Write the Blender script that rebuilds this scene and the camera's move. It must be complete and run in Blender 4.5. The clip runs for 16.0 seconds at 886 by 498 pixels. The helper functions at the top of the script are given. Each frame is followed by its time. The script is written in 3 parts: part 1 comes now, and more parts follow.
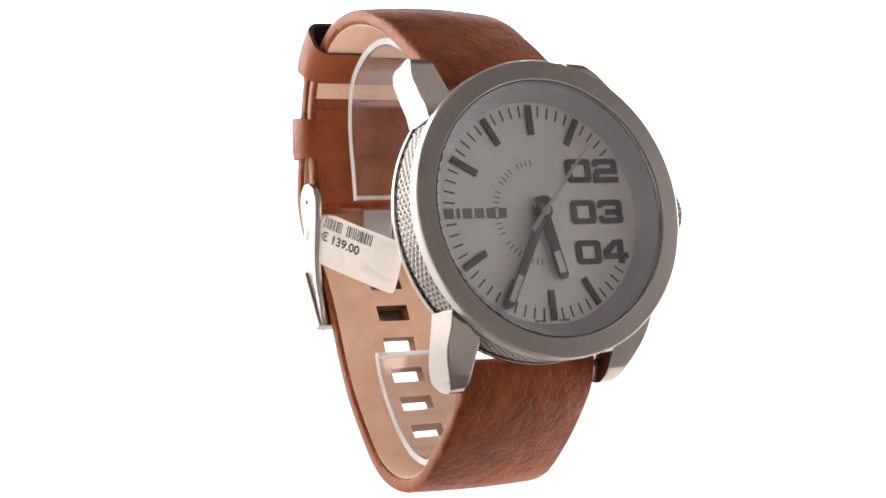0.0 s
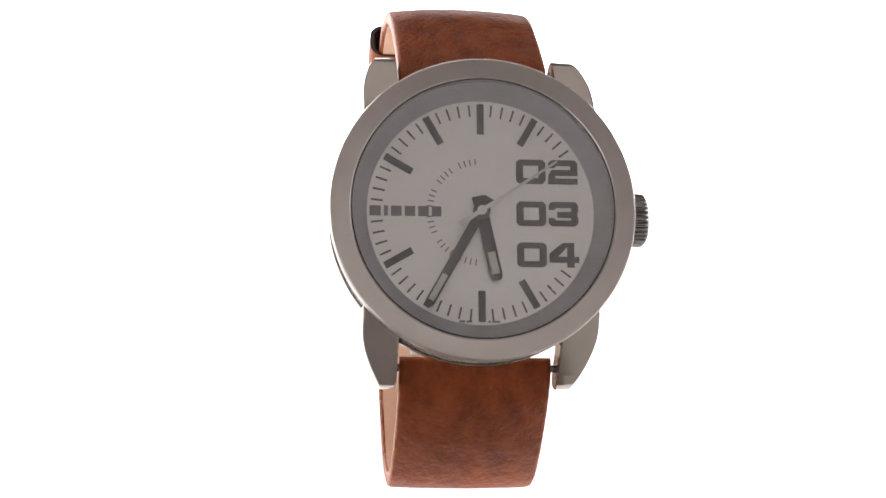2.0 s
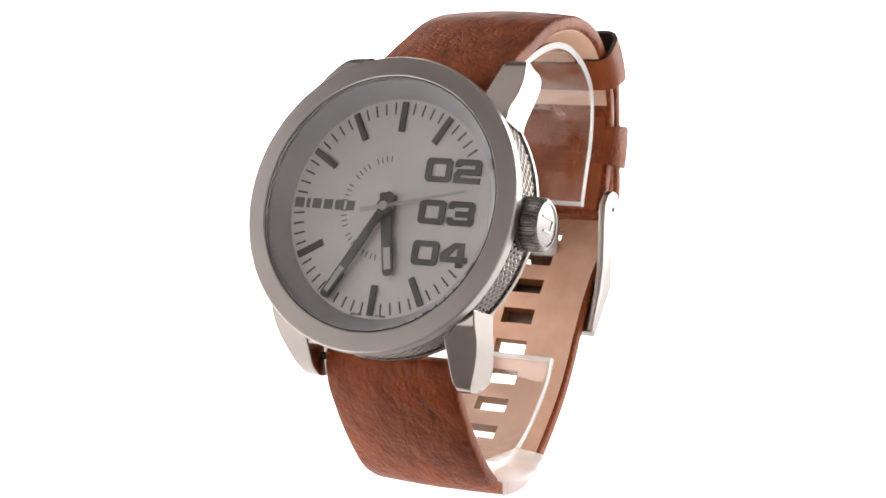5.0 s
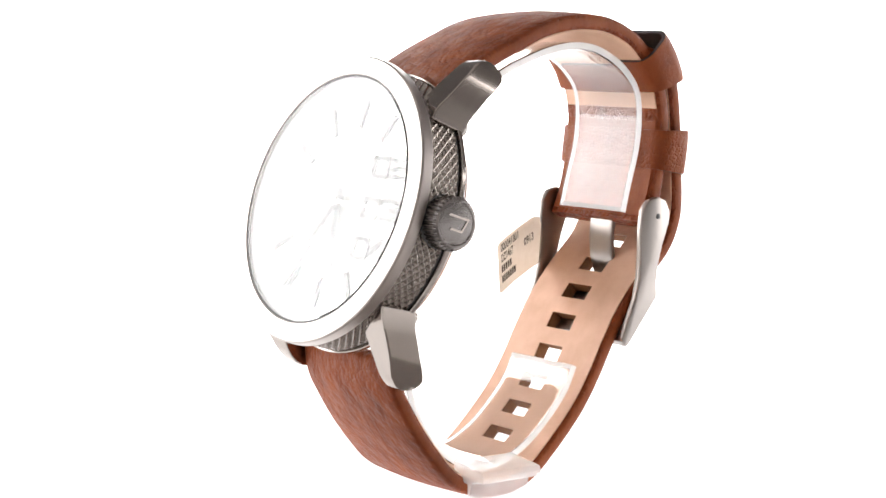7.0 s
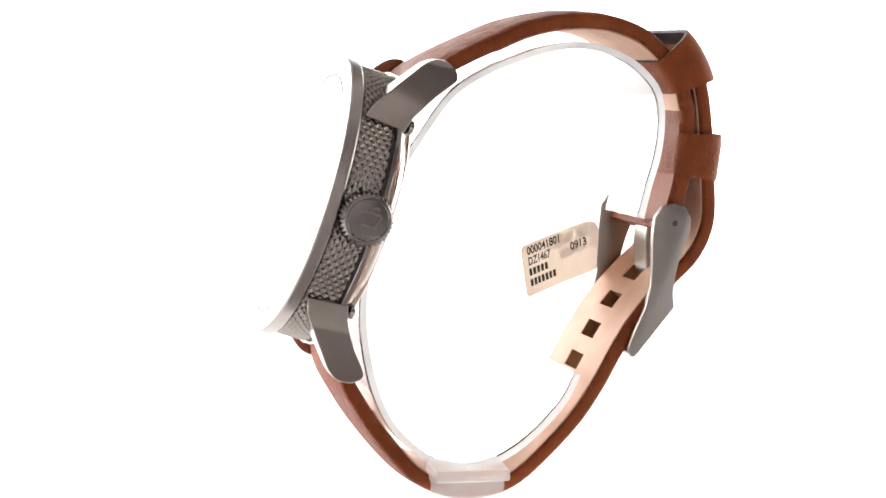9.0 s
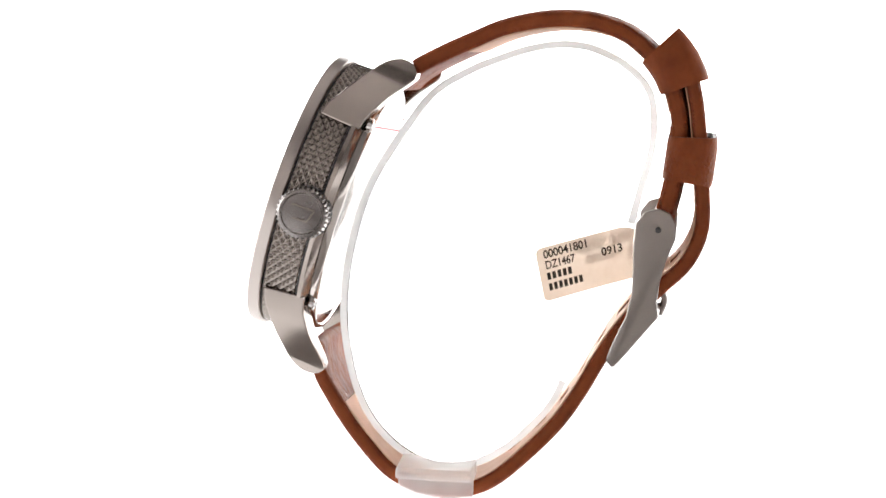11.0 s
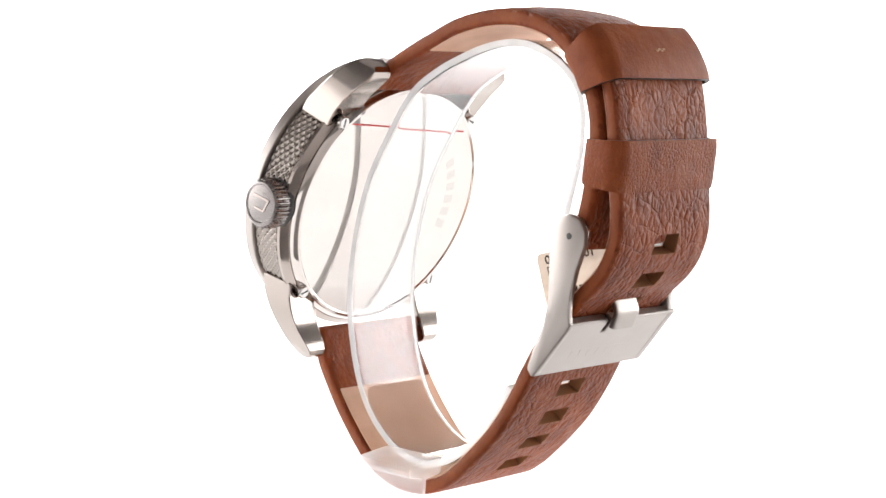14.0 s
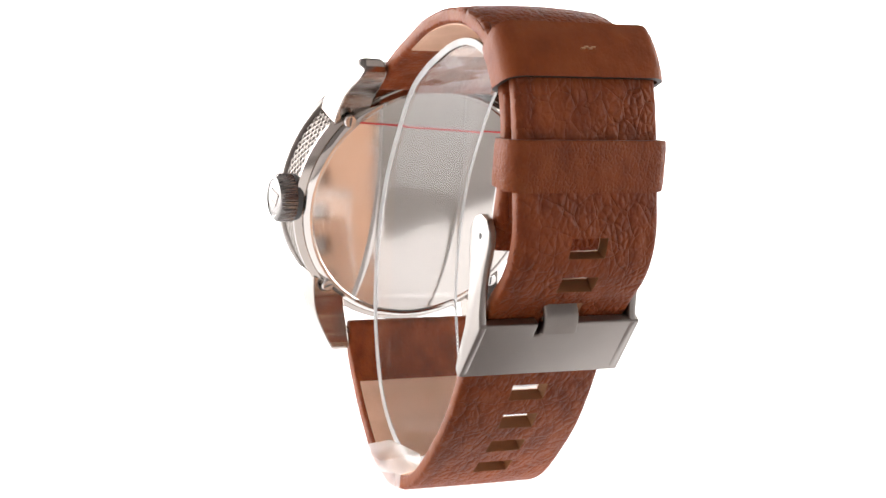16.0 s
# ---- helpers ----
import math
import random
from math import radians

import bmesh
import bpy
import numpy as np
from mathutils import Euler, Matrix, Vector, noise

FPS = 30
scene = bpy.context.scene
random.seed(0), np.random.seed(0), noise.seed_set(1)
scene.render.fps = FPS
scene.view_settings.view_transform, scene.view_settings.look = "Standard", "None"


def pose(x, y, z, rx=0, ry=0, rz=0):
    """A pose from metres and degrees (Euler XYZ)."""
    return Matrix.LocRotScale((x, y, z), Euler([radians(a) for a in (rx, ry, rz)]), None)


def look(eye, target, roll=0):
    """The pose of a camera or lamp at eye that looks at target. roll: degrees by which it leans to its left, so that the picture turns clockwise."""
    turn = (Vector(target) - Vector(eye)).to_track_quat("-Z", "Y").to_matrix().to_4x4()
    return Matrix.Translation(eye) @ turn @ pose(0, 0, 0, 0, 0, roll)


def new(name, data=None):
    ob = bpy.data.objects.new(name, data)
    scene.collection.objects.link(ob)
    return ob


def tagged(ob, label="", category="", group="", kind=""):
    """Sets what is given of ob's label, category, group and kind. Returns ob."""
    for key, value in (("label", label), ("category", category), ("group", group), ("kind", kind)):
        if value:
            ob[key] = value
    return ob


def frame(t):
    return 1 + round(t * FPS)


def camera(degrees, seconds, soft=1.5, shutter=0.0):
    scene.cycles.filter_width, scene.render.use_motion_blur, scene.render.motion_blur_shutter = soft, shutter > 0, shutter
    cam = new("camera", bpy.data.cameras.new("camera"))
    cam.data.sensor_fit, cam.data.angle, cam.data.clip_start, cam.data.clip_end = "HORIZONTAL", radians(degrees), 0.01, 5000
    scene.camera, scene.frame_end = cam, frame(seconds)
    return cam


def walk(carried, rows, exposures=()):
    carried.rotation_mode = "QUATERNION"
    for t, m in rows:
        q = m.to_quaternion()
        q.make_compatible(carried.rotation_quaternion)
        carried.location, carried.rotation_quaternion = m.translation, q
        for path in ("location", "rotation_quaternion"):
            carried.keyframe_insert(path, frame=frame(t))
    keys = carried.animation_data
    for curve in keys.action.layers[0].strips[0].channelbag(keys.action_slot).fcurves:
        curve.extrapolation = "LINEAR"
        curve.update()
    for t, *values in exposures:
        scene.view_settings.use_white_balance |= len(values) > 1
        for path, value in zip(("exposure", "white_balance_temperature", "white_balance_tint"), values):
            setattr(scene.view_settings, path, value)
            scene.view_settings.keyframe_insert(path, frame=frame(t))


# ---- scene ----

# ---------------------------------------------------------------- camera
cam = camera(26.93, 16.0, soft=1.6)
EYE = look((-0.0035, -0.3108, 0.0725), (-0.0035, -0.0123, 0.0422), 1.45)
walk(cam, [(0.0, EYE), (16.0, EYE)])
scene.view_settings.exposure = 0.4

# the turntable's angle in degrees, second by second
TURN = [(0, -28.7), (1, -17.2), (2, -6.1), (3, 5.2), (4, 16.8), (5, 28.3), (6, 39.8), (7, 51.5), (8, 63.2), (9, 74.7),
        (10, 86.2), (11, 97.6), (12, 109.0), (13, 120.4), (14, 131.9), (15, 143.2), (16, 154.8)]


# ---------------------------------------------------------------- world and light
world = bpy.data.worlds.new("studio")
world.use_nodes = True
scene.world = world
world.node_tree.nodes["Background"].inputs[0].default_value = (0.9, 0.93, 1.0, 1)
world.node_tree.nodes["Background"].inputs[1].default_value = 0.3


# ---------------------------------------------------------------- materials
class Nodes:
    def __init__(self, name):
        self.m = bpy.data.materials.new(name)
        self.m.use_nodes = True
        self.t = self.m.node_tree
        self.b = self.t.nodes["Principled BSDF"]
        self.co = self.t.nodes.new("ShaderNodeTexCoord").outputs["Object"]

    def add(self, kind, **props):
        n = self.t.nodes.new(kind)
        for k, v in props.items():
            if k == "blend":
                n.blend_type = v
            elif k == "op":
                n.operation = v
            elif k == "feature":
                n.feature = v
            elif k == "mix":
                n.data_type = v
        return n

    def link(self, a, b):
        self.t.links.new(a, b)

    def scaled(self, s):
        n = self.add("ShaderNodeMapping")
        n.inputs["Scale"].default_value = s
        self.link(self.co, n.inputs["Vector"])
        return n.outputs["Vector"]

    def noise(self, scale, detail=3.0, vec=None, rough=0.55):
        n = self.add("ShaderNodeTexNoise")
        n.inputs["Scale"].default_value = scale
        n.inputs["Detail"].default_value = detail
        n.inputs["Roughness"].default_value = rough
        self.link(vec or self.co, n.inputs["Vector"])
        return n.outputs["Fac"]

    def voronoi(self, scale, feature="DISTANCE_TO_EDGE", vec=None):
        n = self.add("ShaderNodeTexVoronoi", feature=feature)
        n.inputs["Scale"].default_value = scale
        self.link(vec or self.co, n.inputs["Vector"])
        return n.outputs["Distance"]

    def ramp(self, fac, stops):
        n = self.add("ShaderNodeValToRGB")
        e = n.color_ramp.elements
        while len(e) < len(stops):
            e.new(0.5)
        for el, (p, c) in zip(e, stops):
            el.position, el.color = p, (*c, 1)
        self.link(fac, n.inputs["Fac"])
        return n.outputs["Color"]

    def mixed(self, fac, a, b, blend="MIX"):
        n = self.add("ShaderNodeMix", mix="RGBA", blend=blend)
        for v, i in ((fac, 0), (a, 6), (b, 7)):
            if isinstance(v, (int, float)):
                n.inputs[i].default_value = v
            elif isinstance(v, tuple):
                n.inputs[i].default_value = (*v, 1)
            else:
                self.link(v, n.inputs[i])
        return n.outputs[2]

    def maths(self, op, a, b):
        n = self.add("ShaderNodeMath", op=op)
        for v, i in ((a, 0), (b, 1)):
            if isinstance(v, (int, float)):
                n.inputs[i].default_value = v
            else:
                self.link(v, n.inputs[i])
        return n.outputs[0]

    def bump(self, height, dist, strength=1.0):
        n = self.add("ShaderNodeBump")
        n.inputs["Strength"].default_value = strength
        n.inputs["Distance"].default_value = dist
        self.link(height, n.inputs["Height"])
        self.link(n.outputs["Normal"], self.b.inputs["Normal"])

    def put(self, **v):
        names = dict(base="Base Color", metal="Metallic", rough="Roughness", ior="IOR", trans="Transmission Weight",
                     coat="Coat Weight", spec="Specular IOR Level", aniso="Anisotropic", sheen="Sheen Weight",
                     glow="Emission Color", glow_strength="Emission Strength", sub="Subsurface Weight")
        for k, x in v.items():
            s = self.b.inputs[names[k]]
            if isinstance(x, (int, float)):
                s.default_value = x
            elif isinstance(x, tuple):
                s.default_value = (*x, 1)
            else:
                self.link(x, s)
        return self.m


def leather(name, dark, mid, light, grain, depth, crackle):
    """Aniline leather: cloudy tone, long creases round flat cells at the back, soft cross wrinkles at the front."""
    n = Nodes(name)
    fine = n.noise(1800, 4)
    col = n.ramp(n.noise(1.0, 4, n.scaled((300, 200, 160))), [(0.2, dark), (0.5, mid), (0.8, light)])
    warp = n.add("ShaderNodeTexNoise")
    warp.inputs["Scale"].default_value = grain * 0.5
    n.link(n.co, warp.inputs["Vector"])
    bent = n.add("ShaderNodeVectorMath", op="MULTIPLY_ADD")
    n.link(warp.outputs["Color"], bent.inputs[0])
    bent.inputs[1].default_value = (0.45 / grain,) * 3
    n.link(n.scaled((1.15, 0.85, 0.85)), bent.inputs[2])
    big = n.ramp(n.voronoi(grain, vec=bent.outputs["Vector"]), [(0.0, (0, 0, 0)), (0.04, (0.6, 0.6, 0.6)), (0.16, (1, 1, 1))])
    small = n.ramp(n.voronoi(grain * 2.3, vec=bent.outputs["Vector"]), [(0.0, (0, 0, 0)), (0.3, (1, 1, 1))])
    split = n.add("ShaderNodeSeparateXYZ")
    n.link(n.co, split.inputs[0])
    rear = n.add("ShaderNodeMapRange")
    n.link(split.outputs["Y"], rear.inputs["Value"])
    rear.inputs["From Min"].default_value, rear.inputs["From Max"].default_value = -0.005, 0.025
    rear.inputs["To Min"].default_value, rear.inputs["To Max"].default_value = 0.35, 1.0
    patchy = n.ramp(n.noise(130, 2), [(0.35, (0.3, 0.3, 0.3)), (0.65, (1, 1, 1))])
    amount = n.maths("MULTIPLY", n.maths("MULTIPLY", rear.outputs["Result"], patchy), crackle)
    crease = n.maths("ADD", n.maths("MULTIPLY", big, 0.55), n.maths("MULTIPLY", small, 0.45))
    dip = n.maths("MULTIPLY", n.maths("SUBTRACT", 1.0, crease), amount)
    # crease shade put into the colour: dips mixed towards a darker brown
    col = n.mixed(n.maths("MULTIPLY", dip, 0.20), col, tuple(c * 0.45 for c in dark))
    col = n.mixed(n.maths("MULTIPLY", fine, 0.25), col, light, "OVERLAY")
    wrinkle = n.noise(1.0, 4, n.scaled((560, 460, 460)))
    h = n.maths("ADD", n.maths("MULTIPLY", dip, -1.1), n.maths("ADD", n.maths("MULTIPLY", wrinkle, n.maths("SUBTRACT", 1.75, rear.outputs["Result"])), n.maths("MULTIPLY", fine, 0.16)))
    n.bump(h, depth)
    return n.put(base=col, rough=n.maths("ADD", 0.42, n.maths("MULTIPLY", n.noise(260, 2), 0.2)), spec=0.24)


def metal(name, base, rough, streak=(300, 300, 1500), wear=0.02):
    n = Nodes(name)
    s = n.noise(1.0, 2, n.scaled(streak))
    spots = n.noise(160, 3)
    col = n.mixed(n.maths("MULTIPLY", spots, 0.5), base, tuple(c * 0.8 for c in base))
    r = n.maths("ADD", rough - wear / 2, n.maths("MULTIPLY", n.maths("ADD", s, spots), wear))
    return n.put(base=col, metal=1.0, rough=r)


def plain(name, base, rough=0.5, metallic=0.0, spec=0.5, vary=0.12, scale=400):
    n = Nodes(name)
    col = n.mixed(n.noise(scale, 3), tuple(c * (1 - vary) for c in base), base)
    return n.put(base=col, rough=rough, metal=metallic, spec=spec)


LEATHER = leather("brown_leather", (0.155, 0.030, 0.0062), (0.24, 0.0525, 0.0108), (0.33, 0.082, 0.019), 310, 0.00044, 1.0)
LEATHER_SMOOTH = leather("smooth_brown_leather", (0.20, 0.043, 0.009), (0.26, 0.062, 0.0135), (0.31, 0.084, 0.020), 900, 0.00022, 0.12)
LEATHER_KEEPER = leather("fine_grained_leather", (0.19, 0.039, 0.008), (0.255, 0.059, 0.0125), (0.31, 0.084, 0.020), 760, 0.0003, 0.6)
EDGE_PAINT = plain("dark_edge_paint", (0.035, 0.018, 0.014), 0.5)


def lining_material():
    n = Nodes("tan_lining")
    col = n.ramp(n.noise(220, 4), [(0.3, (0.70, 0.43, 0.29)), (0.7, (0.80, 0.52, 0.375))])
    n.bump(n.noise(2600, 3), 0.00004)
    return n.put(base=col, rough=0.62, spec=0.3)


LINING = lining_material()
RAW_EDGE = plain("raw_cut_leather", (0.25, 0.105, 0.042), 0.75, spec=0.25)
STEEL = metal("brushed_gunmetal", (0.40, 0.352, 0.322), 0.13)
STEEL_BEZEL = metal("satin_bezel_steel", (0.46, 0.415, 0.39), 0.30, (700, 700, 700), 0.04)
STEEL_BUCKLE = metal("satin_buckle_steel", (0.36, 0.325, 0.305), 0.33)
STEEL_KNURL = metal("knurled_gunmetal", (0.31, 0.275, 0.25), 0.2)
STEEL_DARK = metal("dark_gunmetal", (0.25, 0.23, 0.222), 0.26)
STEEL_POLISHED = metal("polished_steel", (0.60, 0.57, 0.55), 0.10, wear=0.03)
STEEL_BACK = metal("filmed_steel_back", (0.60, 0.555, 0.525), 0.06, (90, 90, 90), 0.06)
STEEL_ETCHED = metal("etched_steel", (0.54, 0.50, 0.475), 0.16, (90, 90, 90), 0.10)
# the gasket's black, also laid in as shade in grooves and gaps
BLACK = plain("black_gasket_and_gap_shade", (0.06, 0.06, 0.062), 0.5)
INK = plain("dark_grey_marker", (0.145, 0.134, 0.136), 0.5, 0.0, 0.2)
INK_PALE = plain("grey_print", (0.20, 0.19, 0.185), 0.5)
LUME = plain("pale_lume", (0.55, 0.54, 0.50), 0.6)
SILVER = metal("silver_hand", (0.55, 0.53, 0.51), 0.3)
RED = plain("red_line", (0.70, 0.06, 0.07), 0.5)
PRINT = plain("tag_print", (0.03, 0.03, 0.03), 0.7)
STITCH = plain("copper_stitch", (0.50, 0.24, 0.12), 0.5)


def dial_material():
    n = Nodes("satin_dial")
    grain = n.noise(6000, 2)
    col = n.mixed(grain, (0.66, 0.63, 0.61), (0.73, 0.70, 0.68))
    n.bump(grain, 0.000006)
    return n.put(base=col, metal=0.55, rough=0.38)


DIAL = dial_material()
REHAUT = plain("grey_inner_ring", (0.56, 0.54, 0.56), 0.5, 0.6)


def glass_material(name, rough, tint=(1, 1, 1), ior=1.47):
    n = Nodes(name)
    n.bump(n.noise(120, 2), 0.00001, 0.3)
    return n.put(base=tint, rough=rough, trans=1.0, ior=ior)


CRYSTAL = glass_material("crystal_glass", 0.0, ior=1.43)
ACRYLIC = glass_material("clear_acrylic", 0.02, (0.985, 0.985, 0.985), 1.22)
for node in ACRYLIC.node_tree.nodes:
    if node.type == "BSDF_PRINCIPLED":
        node.inputs["Coat Weight"].default_value = 1.0
        node.inputs["Coat Roughness"].default_value = 0.05


def frosted_material(name, lo, hi):
    n = Nodes(name)
    out = n.t.nodes["Material Output"]
    clear, cloudy, mix = n.add("ShaderNodeBsdfTransparent"), n.add("ShaderNodeBsdfTranslucent"), n.add("ShaderNodeMixShader")
    half, both = n.add("ShaderNodeBsdfDiffuse"), n.add("ShaderNodeMixShader")
    cloudy.inputs["Color"].default_value = half.inputs["Color"].default_value = (0.95, 0.95, 0.95, 1)
    n.link(cloudy.outputs[0], both.inputs[1])
    n.link(half.outputs[0], both.inputs[2])
    n.link(n.ramp(n.noise(90, 2), [(0.3, (lo,) * 3), (0.7, (hi,) * 3)]), mix.inputs["Fac"])
    n.link(clear.outputs[0], mix.inputs[1])
    n.link(both.outputs[0], mix.inputs[2])
    n.link(mix.outputs[0], out.inputs["Surface"])
    return n.m


FROSTED = frosted_material("frosted_acrylic", 0.24, 0.34)


def paper_material():
    """Thin paper that lets light through."""
    n = Nodes("tag_paper")
    out = n.t.nodes["Material Output"]
    face, back, mix = n.add("ShaderNodeBsdfDiffuse"), n.add("ShaderNodeBsdfTranslucent"), n.add("ShaderNodeMixShader")
    n.link(n.ramp(n.noise(900, 3), [(0.3, (0.86, 0.835, 0.80)), (0.7, (0.92, 0.90, 0.87))]), face.inputs["Color"])
    n.link(n.ramp(n.noise(350, 3), [(0.3, (0.84, 0.755, 0.665)), (0.7, (0.93, 0.85, 0.77))]), back.inputs["Color"])
    mix.inputs["Fac"].default_value = 0.5
    n.link(face.outputs[0], mix.inputs[1])
    n.link(back.outputs[0], mix.inputs[2])
    n.link(mix.outputs[0], out.inputs["Surface"])
    return n.m


PAPER = paper_material()
SAWN = frosted_material("sawn_acrylic_edge", 0.5, 0.75)


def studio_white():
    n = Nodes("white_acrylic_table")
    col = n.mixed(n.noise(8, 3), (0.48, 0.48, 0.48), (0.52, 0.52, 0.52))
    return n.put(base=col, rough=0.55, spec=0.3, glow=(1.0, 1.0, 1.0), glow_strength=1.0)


def lit_cloth(name, strength):
    n = Nodes(name)
    col = n.mixed(n.noise(3, 2), (1.0, 0.985, 0.97), (1.0, 1.0, 1.0))
    return n.put(base=(0.85, 0.85, 0.85), rough=0.9, glow=col, glow_strength=strength)


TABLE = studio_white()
CLOTH_BACK = lit_cloth("backlit_white_cloth", 3.5)
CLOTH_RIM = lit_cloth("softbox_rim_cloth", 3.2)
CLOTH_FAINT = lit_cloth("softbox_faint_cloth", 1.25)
CLOTH_SOFTBOX = lit_cloth("softbox_cloth", 4.8)
CLOTH_GREY = plain("grey_curtain", (0.60, 0.565, 0.55), 0.9, scale=6)
CLOTH_DARK = plain("dark_grey_curtain", (0.16, 0.148, 0.144), 0.9, scale=6)
CLOTH_MID = plain("grey_ceiling_cloth", (0.40, 0.375, 0.363), 0.9, scale=6)
CLOTH_WHITE = plain("white_reflector_sheet", (0.80, 0.785, 0.77), 0.85, scale=6)


# ---------------------------------------------------------------- mesh helpers
Z0 = 41.0
BASE = Matrix.Translation((0, 0, Z0 * 0.001)) @ Matrix.Scale(0.001, 4)
MM = Matrix.Scale(0.001, 4)
UPV = Vector((0, 0.293, 0.9561))
CASE_MM = Matrix(((1, 0, 0, -0.42), (0, UPV.y, -UPV.z, -24.65), (0, UPV.z, UPV.y, 8.28), (0, 0, 0, 1)))
CASE = BASE @ CASE_MM


def finish(bm, sharp=32):
    bmesh.ops.recalc_face_normals(bm, faces=bm.faces)
    for f in bm.faces:
        f.smooth = True
    return bm


def part(name, bm, material, parent, label="", sharp=32):
    me = bpy.data.meshes.new(name)
    finish(bm).to_mesh(me)
    bm.free()
    for m in material if isinstance(material, tuple) else (material,):
        me.materials.append(m)
    me.set_sharp_from_angle(angle=radians(sharp))
    ob = new(name, me)
    ob.parent = parent
    return tagged(ob, label)


def lathe(profile, seg=128, closed=True):
    bm = bmesh.new()
    rings = []
    for i in range(seg):
        a = 2 * math.pi * i / seg
        rings.append([bm.verts.new((r * math.cos(a), r * math.sin(a), z)) for r, z in profile])
    n = len(profile)
    for i in range(seg):
        a, b = rings[i], rings[(i + 1) % seg]
        for j in range(n if closed else n - 1):
            k = (j + 1) % n
            bm.faces.new((a[j], b[j], b[k], a[k]))
    return bm


def disc(profile, seg=96):
    """A solid of revolution whose first and last points are closed by flat caps."""
    bm = lathe(profile, seg, False)
    bm.verts.ensure_lookup_table()
    n = len(profile)
    bm.faces.new([bm.verts[i * n] for i in range(seg)])
    bm.faces.new([bm.verts[i * n + n - 1] for i in reversed(range(seg))])
    return bm


def prism(points, z0, z1, bevel=0.0, segments=2):
    bm = bmesh.new()
    lo = [bm.verts.new((x, y, z0)) for x, y in points]
    hi = [bm.verts.new((x, y, z1)) for x, y in points]
    n = len(points)
    bm.faces.new(lo)
    bm.faces.new(list(reversed(hi)))
    for i in range(n):
        j = (i + 1) % n
        bm.faces.new((lo[i], hi[i], hi[j], lo[j]))
    bmesh.ops.recalc_face_normals(bm, faces=bm.faces)
    if bevel:
        edges = [e for e in bm.edges if len(e.link_faces) == 2 and e.calc_face_angle() > 0.6]
        bmesh.ops.bevel(bm, geom=edges, offset=bevel, segments=segments, affect="EDGES", profile=0.5)
    return bm


def block(cx, cy, cz, sx, sy, sz, bevel=0.0):
    x, y = sx / 2, sy / 2
    bm = prism([(cx - x, cy - y), (cx + x, cy - y), (cx + x, cy + y), (cx - x, cy + y)], cz - sz / 2, cz + sz / 2, bevel)
    return bm


def moved(bm, m):
    bm.transform(m)
    return bm


def join(*bms):
    out = bmesh.new()
    for b in bms:
        me = bpy.data.meshes.new("piece")
        b.to_mesh(me)
        b.free()
        out.from_mesh(me)
        bpy.data.meshes.remove(me)
    return out


def smooth_path(pts, step=0.5):
    """Points on a smooth curve through pts, at even steps of its length."""
    p = [np.array(q, float) for q in pts]
    p = [2 * p[0] - p[1]] + p + [2 * p[-1] - p[-2]]
    dense = []
    for i in range(1, len(p) - 2):
        for k in range(16):
            t = k / 16
            dense.append(0.5 * (2 * p[i] + (p[i + 1] - p[i - 1]) * t + (2 * p[i - 1] - 5 * p[i] + 4 * p[i + 1] - p[i + 2]) * t * t
                                + (3 * p[i] - p[i - 1] - 3 * p[i + 1] + p[i + 2]) * t ** 3))
    dense.append(p[-2])
    d = np.array(dense)
    s = np.concatenate([[0], np.cumsum(np.linalg.norm(np.diff(d, axis=0), axis=1))])
    return s, d


class Path:
    def __init__(self, pts):
        self.s, self.d = smooth_path(pts)
        self.length = self.s[-1]

    def at(self, s):
        return np.array([np.interp(s, self.s, self.d[:, 0]), np.interp(s, self.s, self.d[:, 1])])

    def normal(self, s):
        a, b = self.at(max(0, s - 0.4)), self.at(min(self.length, s + 0.4))
        t = (b - a) / np.linalg.norm(b - a)
        return np.array([-t[1], t[0]])

    def nearest(self, y, z):
        k = np.argmin((self.d[:, 0] - y) ** 2 + (self.d[:, 1] - z) ** 2)
        return float(self.s[k])


def skew(y):
    """The strap leans a little away from the crown's side as it runs back."""
    return -0.4 - 0.012 * max(0.0, y)


